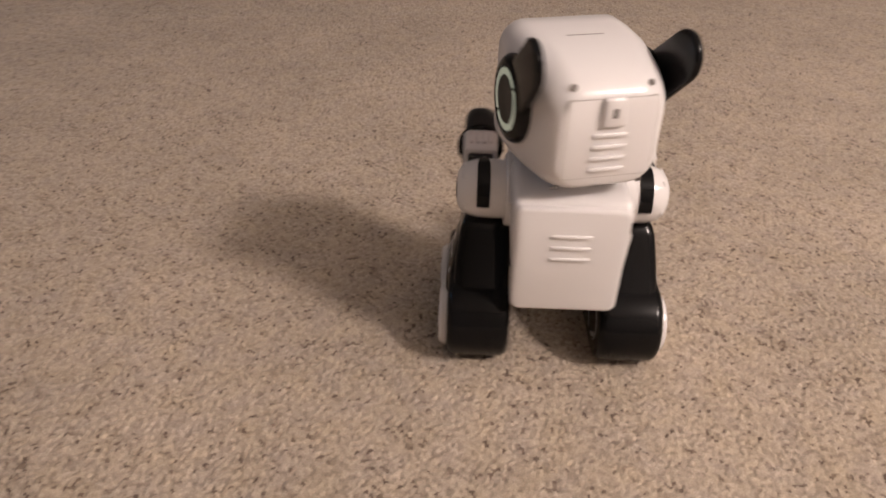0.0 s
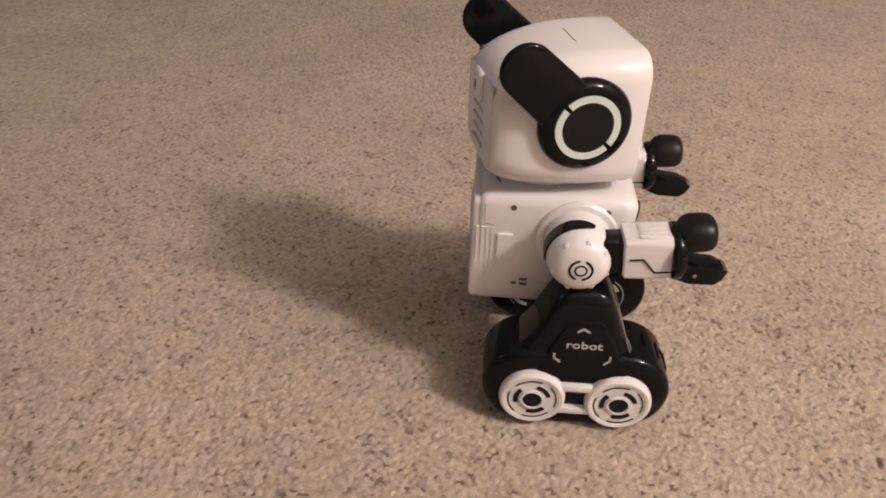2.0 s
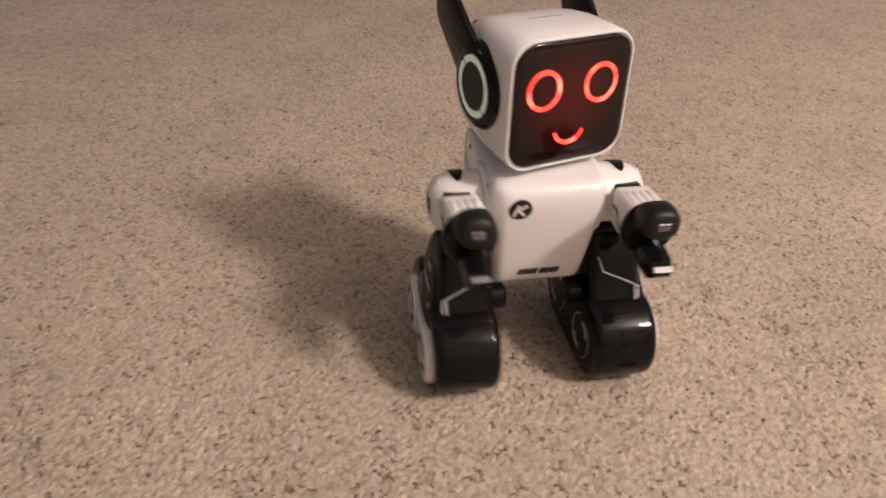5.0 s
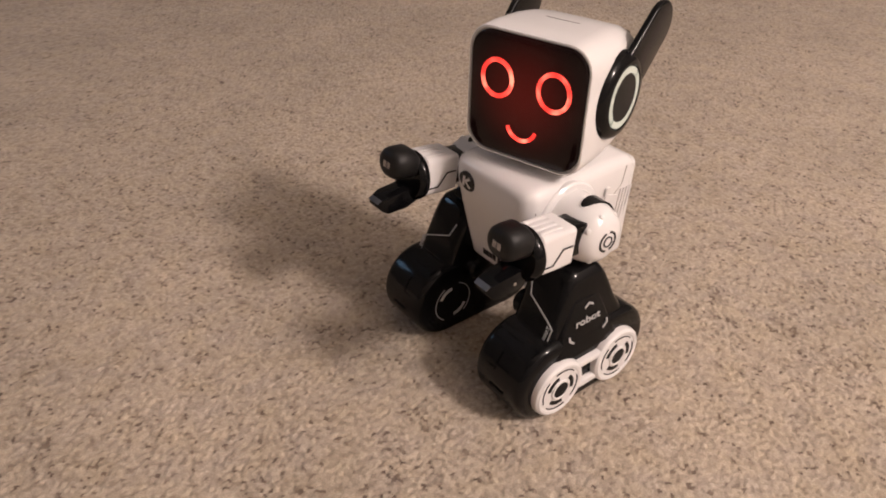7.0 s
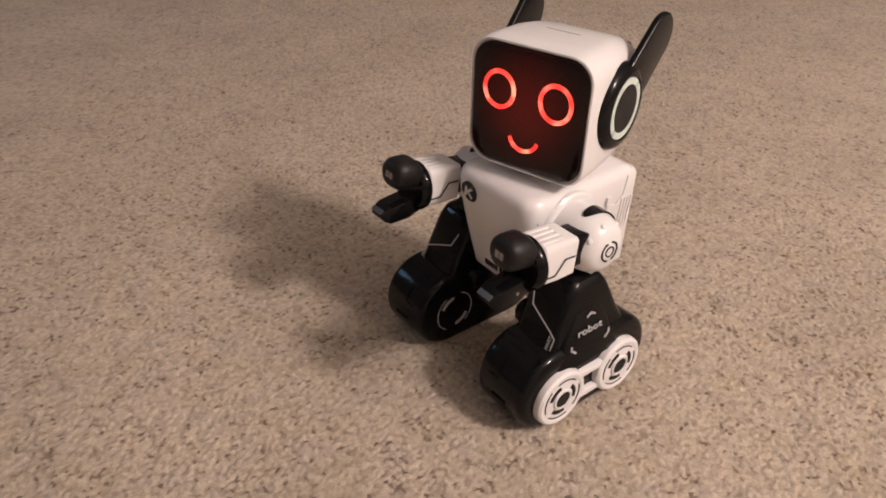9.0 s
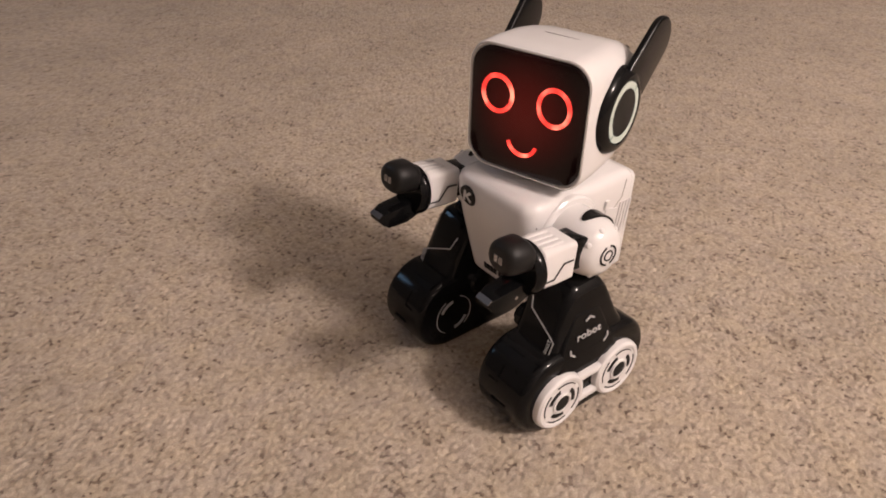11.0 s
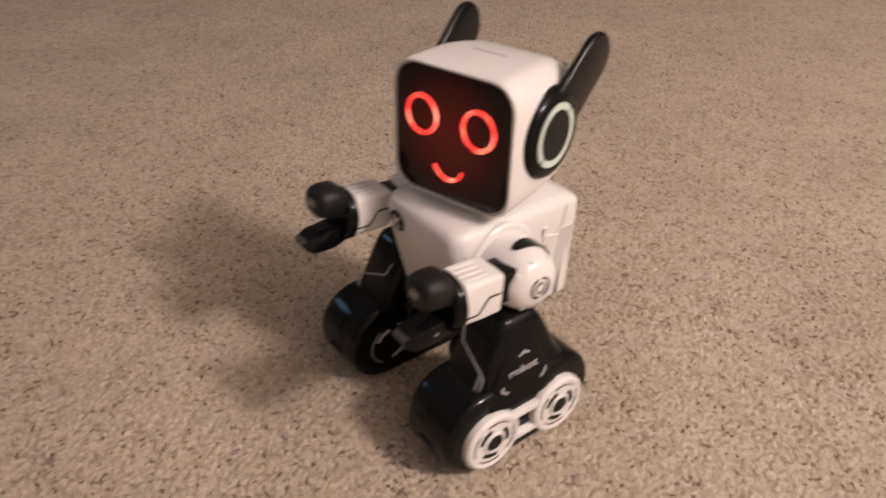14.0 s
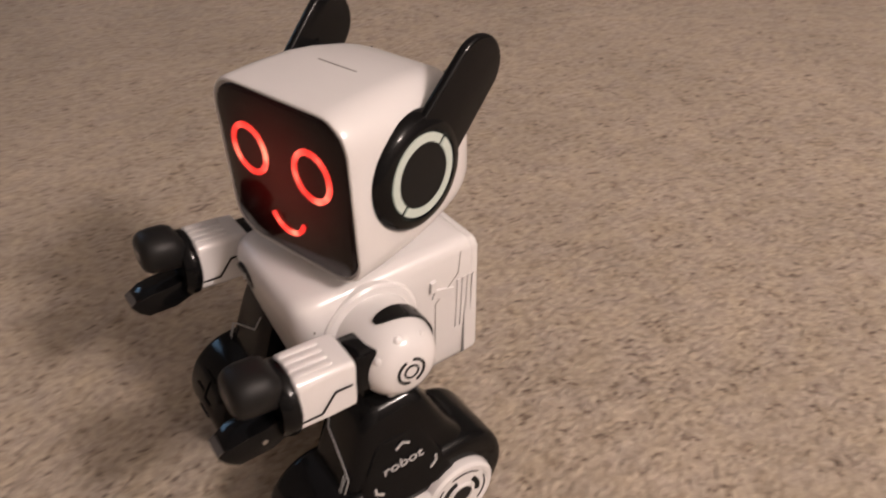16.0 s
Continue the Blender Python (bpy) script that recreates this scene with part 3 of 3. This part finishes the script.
def build_shoulder(s):
    cx, cz = SHO_X, SHO_Z
    bm = bmesh.new()
    lathe(bm, [(0.0, -0.004), (0.0245, -0.004), (0.0242, 0.010), (0.0240, 0.018), (0.0235, 0.025), (0.0216, 0.032), (0.0182, 0.0375), (0.0130, 0.0405), (0.0, 0.0415)],
          (cx, s * SHO_Y, cz), (0, s, 0), 44)
    sh = part("shoulder", bm, WHITE, robot, "white domed plastic shoulder")
    bm = bmesh.new()
    lathe(bm, [(0.0, 0.0), (0.0305, 0.0), (0.0300, 0.005), (0.0285, 0.0065), (0.0, 0.0065)], (cx, s * 0.0400, cz), (0, s, 0), 44)
    part("collar", bm, WHITE, sh)
    # black curved band over the top and back of the dome
    bm = bmesh.new()
    rings = []
    for i in range(19):
        a = radians(70 + 120 * i / 18)
        wide = 0.0052 * math.sqrt(max(0.02, 1 - ((7 - i) / 7.15) ** 2)) if i < 7 else 0.0052
        ring = []
        for dy, r in ((-1, 0.0236), (1, 0.0232), (1, 0.0249), (-1, 0.0253)):
            yy = SHO_Y + 0.0200 + dy * wide
            ring.append((cx + r * math.cos(a), s * yy, cz + r * math.sin(a)))
        rings.append(ring)
    loft(bm, rings)
    part("band", bm, BLACK, sh, "glossy black band round the shoulder")
    for a in (35, 80, 125, 200, 250, 300):
        bm = bmesh.new()
        lathe(bm, [(0.0026, -0.001), (0.0025, 0.0010), (0.0016, 0.0021), (0.0, 0.0025)], (cx + 0.0188 * math.cos(radians(a)), s * (SHO_Y + 0.0343), cz + 0.0188 * math.sin(radians(a))),
              (0.55 * math.cos(radians(a)), s * 0.8, 0.55 * math.sin(radians(a))), 12)
        part("stud", bm, WHITE, sh)
    for r0, r1, spans in ((0.0034, 0.0046, ((0, 359),)), (0.0070, 0.0086, ((100, 250), (280, 430)))):
        for a0, a1 in spans:
            bm = bmesh.new()
            arc_band(bm, cx, cz, r0, r1, a0, a1, s * (SHO_Y + 0.0398), s * (SHO_Y + 0.0419 - r1 * 0.06), 24)
            part("ring_mark", bm, MATT, sh, "black printed ring")
    return sh


def build_arm(s):
    yc, zc = s * ARM_Y, ARM_Z
    x0 = SHO_X + 0.019
    bm = bmesh.new()
    soft_box(bm, x0 - 0.006, x0 + 0.012, yc - 0.0105, yc + 0.0105, zc - 0.0125, zc + 0.0125, 0.002)
    arm = part("arm", bm, BLACK, robot, "black arm joint")
    x1, x2 = x0 + 0.010, x0 + 0.043
    bm = bmesh.new()
    loft(bm, [[(x, a, b) for a, b in rounded_rect(yc, zc, w, h, r)] for x, w, h, r in
              ((x1, 0.0125, 0.0135, 0.003), (x1 + 0.0012, 0.0140, 0.0152, 0.003), (x1 + 0.016, 0.0145, 0.0162, 0.004), (x2 - 0.001, 0.0150, 0.0165, 0.006), (x2, 0.0142, 0.0157, 0.006))])
    cuff = part("cuff", bm, WHITE, arm, "white fluted forearm cuff")
    for k in range(4):
        bm = bmesh.new()
        soft_box(bm, x1 + 0.011, x2 - 0.001, yc - 0.0105 + 0.0055 * k, yc - 0.0068 + 0.0055 * k, zc + 0.0150, zc + 0.0172, 0.0010, 2)
        part("flute", bm, WHITE, cuff)
    for way in (-1, 1):
        bm = bmesh.new()
        yy = yc + way * 0.0148
        ribbon(bm, [(x1 + 0.004, yy, zc + 0.002), (x1 + 0.013, yy, zc + 0.002), (x1 + 0.021, yy, zc - 0.009), (x2 - 0.001, yy, zc - 0.009)], (0, way, 0), 0.0011, 0.0005)
        part("printed_line", bm, MATT, cuff, "thin black printed line")
    bm = bmesh.new()
    lathe(bm, [(0.0, 0.0), (0.0185, 0.0), (0.0202, 0.0015), (0.0206, 0.004), (0.0199, 0.0070), (0.0178, 0.0095), (0.0, 0.0105)], (x2 - 0.0005, yc, zc - 0.001), (1, 0, 0), 40)
    part("wrist_disc", bm, BLACK, arm, "glossy black wrist disc")
    # upper rubber finger and lower pointed finger
    bm = bmesh.new()
    loft(bm, [[(x2 + x, a, b) for a, b in rounded_rect(yc, zc + up, w, h, r)] for x, w, h, r, up in
              ((0.003, 0.0095, 0.0075, 0.003, 0.0085), (0.008, 0.0132, 0.0112, 0.0090, 0.0118), (0.012, 0.0142, 0.0124, 0.0112, 0.0130), (0.021, 0.0142, 0.0124, 0.0116, 0.0132),
               (0.0255, 0.0135, 0.0117, 0.0110, 0.0132), (0.0280, 0.0120, 0.0102, 0.0096, 0.0132), (0.0294, 0.0098, 0.0080, 0.0074, 0.0132), (0.0300, 0.0070, 0.0055, 0.0050, 0.0132))])
    finger = part("upper_finger", bm, RUBBER, arm, "thick dark rubber upper finger")
    # two metal contacts that only mirror the room, no lamp in them
    bm = bmesh.new()
    for k in (-1, 1):
        soft_box(bm, x2 + 0.0285, x2 + 0.0303, yc + k * 0.0023 - 0.0021, yc + k * 0.0023 + 0.0021, zc + 0.0102, zc + 0.0164, 0.0005, 1)
    part("tip_contacts", bm, CONTACT, finger, "bright metal contacts in the finger tip")
    bm = bmesh.new()
    rows = []
    for x, w, zt, zb in ((0.004, 0.0085, -0.0060, -0.0205), (0.014, 0.0092, -0.0085, -0.0245), (0.031, 0.0088, -0.0115, -0.0260), (0.0360, 0.0074, -0.0138, -0.0236), (0.0398, 0.0056, -0.0168, -0.0196)):
        rows.append([(x2 + x, a, b) for a, b in rounded_rect(yc, zc + (zt + zb) / 2, w, (zt - zb) / 2, 0.0009, 2)])
    loft(bm, rows)
    low = part("lower_finger", bm, BLACK, arm, "pointed glossy black lower finger")
    bm = bmesh.new()
    ribbon(bm, [(x2 + 0.0383, yc - 0.0048, zc - 0.0156), (x2 + 0.0383, yc + 0.0048, zc - 0.0156)], (0.62, 0, 0.78), 0.0044, 0.0006)
    part("finger_contact", bm, CONTACT, low, "bright metal contact on the finger tip")
    bm = bmesh.new()
    lathe(bm, [(0.0014, -0.0005), (0.0014, 0.0004), (0.0, 0.0007)], (x2 + 0.017, yc + s * 0.0092, zc - 0.0170), (0, s, 0), 12)
    part("pin", bm, STEEL, low, "small steel pin")
    c = Vector((SHO_X, s * ARM_Y, SHO_Z))
    arm.matrix_basis = Matrix.Translation(c) @ Matrix.Rotation(radians(-s * ARM_TOE), 4, 'Z') @ Matrix.Rotation(radians(-3.5 if s > 0 else -6.0), 4, 'Y') @ Matrix.Translation(-c)
    return arm


def stadium(cx, r, cz, n=14):
    pts = []
    for k in range(n + 1):
        a = radians(-90 + 180 * k / n)
        pts.append((cx + r * math.cos(a), cz + r * math.sin(a)))
    for k in range(n + 1):
        a = radians(90 + 180 * k / n)
        pts.append((-cx + r * math.cos(a), cz + r * math.sin(a)))
    return pts


def build_leg(s):
    yi, yo = LEG_IN, LEG_OUT
    R, cx, cz = 0.0358, 0.0354, 0.0350
    bm = bmesh.new()
    prism(bm, stadium(cx, R, cz, 20), s * yi, s * (yo - 0.0062), 0.0070, 5)
    leg = part("leg", bm, BLACK, robot, "glossy black tracked foot and leg")
    # rubber sole
    bm = bmesh.new()
    soft_box(bm, -0.046, 0.046, s * (yi + 0.006), s * (yo - 0.0145), -0.0025, 0.010, 0.002)
    part("sole", bm, RUBBER, leg, "dark rubber sole strip")
    # upper leg, narrowing to the shoulder
    bm = bmesh.new()
    rings = []
    for z, xa, xb, ya, yb, r in ((0.030, -0.056, 0.053, yi + 0.002, yo - 0.0060, 0.009), (0.058, -0.053, 0.047, yi + 0.0015, yo - 0.0080, 0.009), (0.064, -0.049, 0.041, yi + 0.0015, yo - 0.0095, 0.009), (0.071, -0.044, 0.036, yi + 0.0015, yo - 0.0120, 0.009),
                                 (0.085, -0.0345, 0.0305, yi + 0.0010, yo - 0.0128, 0.009), (0.102, -0.0265, 0.0245, yi + 0.0010, yo - 0.0146, 0.009), (0.111, -0.0220, 0.0205, yi + 0.0015, yo - 0.0158, 0.009),
                                 (0.1175, -0.0170, 0.0165, yi + 0.004, yo - 0.0182, 0.008), (0.1210, -0.012, 0.011, yi + 0.009, yo - 0.0232, 0.006)):
        wide = 0.0020 * max(0.0, min(1.0, (z - 0.05) / 0.03))
        rings.append([(x, s * (y + (wide * max(0.0, min(1.0, (x / xa - 0.55) / 0.3)) if y > (ya + yb) / 2 else 0.0)), z)
                      for x, y in rounded_rect((xa + xb) / 2, (ya + yb) / 2, (xb - xa) / 2, (yb - ya) / 2, r, 4)])
    loft(bm, rings)
    part("upper_leg", bm, BLACK, leg, "glossy black upper leg", 60)
    # raised outer panel that carries the printed word
    bm = bmesh.new()
    rings = []
    for z, xa, xb, y, r in ((0.052, -0.034, 0.038, yo - 0.0042, 0.004), (0.060, -0.030, 0.034, yo - 0.0052, 0.004), (0.078, -0.0225, 0.0260, yo - 0.0096, 0.004), (0.094, -0.0155, 0.0180, yo - 0.0124, 0.004),
                            (0.0990, -0.0125, 0.0150, yo - 0.0142, 0.004), (0.1020, -0.0085, 0.0110, yo - 0.0168, 0.003), (0.1030, -0.004, 0.0060, yo - 0.0195, 0.002)):
        rings.append([(x, s * yy, z) for x, yy in rounded_rect((xa + xb) / 2, y - 0.007, (xb - xa) / 2, 0.007, min(r, 0.0068), 4)])
    loft(bm, rings)
    part("outer_panel", bm, BLACK, leg, "raised glossy black outer panel", 60)
    bm = bmesh.new()
    lathe(bm, [(0, 0), (0.012, 0), (0.012, 0.03), (0, 0.03)], (0, s * 0.036, 0.118), (0, s, 0), 24)
    part("hip_axle", bm, BLACK, leg)
    # outer side plate: two round ends and two bars
    hx = HUB_X
    bm = bmesh.new()
    soft_box(bm, -hx, hx, s * (yo - 0.012), s * (yo - 0.0015), HUB_Z + 0.0080, HUB_Z + 0.0145, 0.0018)
    soft_box(bm, -hx, hx, s * (yo - 0.012), s * (yo - 0.0015), HUB_Z - 0.0145, HUB_Z - 0.0080, 0.0018)
    soft_box(bm, -hx, -0.0085, s * (yo - 0.012), s * (yo - 0.002), HUB_Z - 0.010, HUB_Z + 0.010, 0.0018)
    soft_box(bm, 0.0085, hx, s * (yo - 0.012), s * (yo - 0.002), HUB_Z - 0.010, HUB_Z + 0.010, 0.0018)
    plate = part("side_plate", bm, WHITE, leg, "white plastic side plate with two round hubs")
    for x in (-hx, hx):
        bm = bmesh.new()
        lathe(bm, [(0.0, -0.012), (0.0243, -0.012), (0.0254, -0.0045), (0.0247, -0.0012), (0.0228, 0.0004), (0.0205, 0.0002), (0.0198, -0.0004), (0.0, -0.0004)], (x, s * yo, HUB_Z), (0, s, 0), 44)
        part("hub", bm, WHITE, leg, "round white hub with black printed arcs")
        y0, y1 = s * (yo - 0.001), s * (yo + 0.00015)
        for a0 in (15, 135, 255):
            bm = bmesh.new()
            arc_band(bm, x, HUB_Z, 0.0108, 0.0142, a0, a0 + 62, y0, y1, 12)
            part("hub_mark", bm, MATT, leg, "black printed arc")
        for a0 in (-20, 70, 160, 250):
            bm = bmesh.new()
            arc_band(bm, x, HUB_Z, 0.0178, 0.0186, a0, a0 + 66, y0, y1, 14)
            part("hub_line", bm, MATT, leg, "thin black printed arc")
        bm = bmesh.new()
        lathe(bm, [(0.0, -0.001), (0.0092, -0.001), (0.0092, 0.0010), (0.0076, 0.0012), (0.0072, 0.0), (0.0, 0.0)], (x, s * yo, HUB_Z), (0, s, 0), 32)
        part("hub_rim", bm, WHITE, leg)
        bm = bmesh.new()
        lathe(bm, [(0.0, -0.0005), (0.0071, -0.0005), (0.0070, 0.0006), (0.0, 0.0008)], (x, s * yo, HUB_Z), (0, s, 0), 28)
        part("hub_cap", bm, MATT, leg, "black hub cap")
        # inner side: printed arcs
        yi0, yi1 = s * (yi + 0.0005), s * (yi - 0.0004)
        for a0 in (25, 205):
            bm = bmesh.new()
            arc_band(bm, x, HUB_Z + 0.002, 0.0128, 0.0160, a0, a0 + 60, yi0, yi1, 12)
            part("inner_mark", bm, PRINT, leg, "pale printed arc")
        for a0 in (110, 300):
            bm = bmesh.new()
            arc_band(bm, x, HUB_Z + 0.002, 0.0185, 0.0192, a0, a0 + 120, yi0, yi1, 18)
            part("inner_line", bm, PRINT, leg, "thin pale printed arc")
    # inner roller seen between the feet
    bm = bmesh.new()
    lathe(bm, [(0, 0), (0.0100, 0), (0.0112, 0.001), (0.0112, 0.011), (0.009, 0.0135), (0, 0.0135)], (0.012, s * (yi + 0.001), 0.066), (0, -s, 0), 24)
    part("roller", bm, BLACK, leg, "glossy black inner roller")
    # printed words and marks on the sloping outer face
    ym, zm = yo - 0.0099, 0.0795
    slope = math.degrees(math.atan2(0.0028, 0.016))
    if s < 0:
        m = pose(0.0015, -ym - 0.0012, zm, 90 - slope, 0, 0)
    else:
        m = pose(0.0015, ym + 0.0012, zm, 90 - slope, 0, 0)
        m = pose(0.0015, ym + 0.0012, zm) @ pose(0, 0, 0, 0, 0, 180) @ pose(0, 0, 0, 90 - slope)
    lettering("lettering", "robot", 0.0115, m @ Matrix.Diagonal((1.0, 0.74, 1.0, 1.0)), PRINT, leg, "pale printed lettering")
    n = Vector((0, s * math.cos(radians(slope)), math.sin(radians(slope))))

    def on_face(x, up):
        return Vector((x, s * (ym + 0.0009), zm)) + Vector((0, -s * math.sin(radians(slope)), math.cos(radians(slope)))) * up
    for pts in (((-0.004, 0.0115), (0.0, 0.0138), (0.004, 0.0115)), ((-0.0195, -0.0085), (-0.0195, -0.0115), (-0.0155, -0.0145)), ((0.0215, -0.0085), (0.0215, -0.0115), (0.0175, -0.0145))):
        bm = bmesh.new()
        ribbon(bm, [on_face(x, u) for x, u in pts], n, 0.0016, 0.0006)
        part("corner_mark", bm, PRINT, leg, "pale printed corner mark")
    # angled line and word on the front face
    fn = Vector((0.92, 0, 0.39)).normalized()

    def on_front(y, z):
        x = 0.0305 + (0.085 - z) * (0.0060 / 0.0155) + 0.0005
        return (x, s * y, z)
    bm = bmesh.new()
    ya = yi + 0.010
    ribbon(bm, [on_front(ya - 0.001, 0.104), on_front(ya + 0.003, 0.093), on_front(yo - 0.022, 0.083), on_front(yo - 0.0155, 0.0795), on_front(yo - 0.0155, 0.0685), on_front(yo - 0.0185, 0.0685)], fn, 0.0010, 0.0005)
    part("front_line", bm, PRINT, leg, "angled pale printed line")
    turn = Matrix(((0, 0, 1), (1, 0, 0), (0, 1, 0))).to_4x4()
    m = Matrix.Translation(on_front(yo - 0.0185, 0.0745)) @ pose(0, 0, 0, 0, -23, 0) @ turn @ pose(0, 0, 0, 0, 0, 90 if s > 0 else -90) @ Matrix.Translation((0, 0, 0.0014))
    lettering("small_lettering", "SMART", 0.0042, m, PRINT, leg, "tiny pale printed lettering")
    # shallow moulded lines on the front of the drum
    for a, y0, y1, wide in ((-8, 0.020, 0.034, 0.0017), (18, 0.014, 0.022, 0.0015), (24, 0.022, 0.035, 0.0019), (44, 0.018, 0.034, 0.0017), (66, 0.016, 0.030, 0.0015)):
        bm = bmesh.new()
        p = (cx + R * math.cos(radians(a)), cz + R * math.sin(radians(a)))
        ribbon(bm, [(p[0], s * (yi + y0), p[1]), (p[0], s * (yi + y1), p[1])], (math.cos(radians(a)), 0, math.sin(radians(a))), wide, 0.0010)
        part("tread_line", bm, BLACK, leg)
    bm = bmesh.new()
    rim = [(cx + R * math.cos(radians(a)), s * (yi + 0.022), cz + R * math.sin(radians(a))) for a in range(18, 45, 6)]
    ribbon(bm, rim, (math.cos(radians(30)), 0, math.sin(radians(30))), 0.0015, 0.0010)
    part("tread_line", bm, BLACK, leg)
    return leg


head = build_head()
torso = build_torso()
for side in (-1, 1):
    build_shoulder(side)
    build_arm(side)
    build_leg(side)

head.matrix_basis = pose(-0.0026, 0.0067, 0, 0, 0, HEAD_TURN)


# ---------------------------------------------------------------- movement
def motions():
    def at(x, y, heading):
        return pose(x, y, 0, 0, 0, heading)
    walk(robot, [
        (0.0, at(0.1020, 0.5694, 89.4)),
        (0.1, at(0.1053, 0.5694, 78.7)),
        (0.2, at(0.1078, 0.5692, 71.2)),
        (0.3, at(0.1090, 0.5670, 69.2)),
        (0.5, at(0.1090, 0.5670, 69.2)),
        (1.1, at(0.1090, 0.5670, 69.2)),
        (1.2, at(0.1083, 0.5625, 67.7)),
        (1.3, at(0.1098, 0.5550, 60.0)),
        (1.5, at(0.1138, 0.5367, 41.2)),
        (1.7, at(0.1128, 0.5275, 18.5)),
        (1.9, at(0.1166, 0.5165, -1.6)),
        (2.0, at(0.1169, 0.5152, -3.2)),
        (2.8, at(0.1169, 0.5152, -3.2)),
        (3.0, at(0.1050, 0.5173, -13.4)),
        (3.2, at(0.0962, 0.5156, -27.0)),
        (3.5, at(0.0851, 0.5078, -57.7)),
        (3.7, at(0.0815, 0.5089, -70.9)),
        (3.8, at(0.0815, 0.5050, -72.1)),
        (4.8, at(0.0815, 0.5046, -72.1)),
        (4.9, at(0.0797, 0.5090, -74.2)),
        (5.0, at(0.0752, 0.5159, -79.2)),
        (5.2, at(0.0669, 0.5219, -95.1)),
        (5.4, at(0.0601, 0.5261, -114.1)),
        (5.6, at(0.0533, 0.5283, -131.2)),
        (5.75, at(0.0526, 0.5262, -138.9)),
        (5.9, at(0.0534, 0.5248, -140.5)),
        (7.3, at(0.0534, 0.5247, -140.6)),
        (13.5, at(0.0534, 0.5247, -140.6)),
        (13.6, at(0.0520, 0.5235, -140.7)),
        (13.7, at(0.0408, 0.5147, -141.0)),
        (13.8, at(0.0250, 0.5021, -141.2)),
        (14.0, at(-0.0002, 0.4821, -141.5)),
        (14.5, at(-0.0611, 0.4298, -141.0)),
        (15.0, at(-0.1199, 0.3710, -137.6)),
        (15.5, at(-0.1792, 0.3228, -135.0)),
        (16.0, at(-0.2390, 0.2580, -132.6)),
    ])


motions()
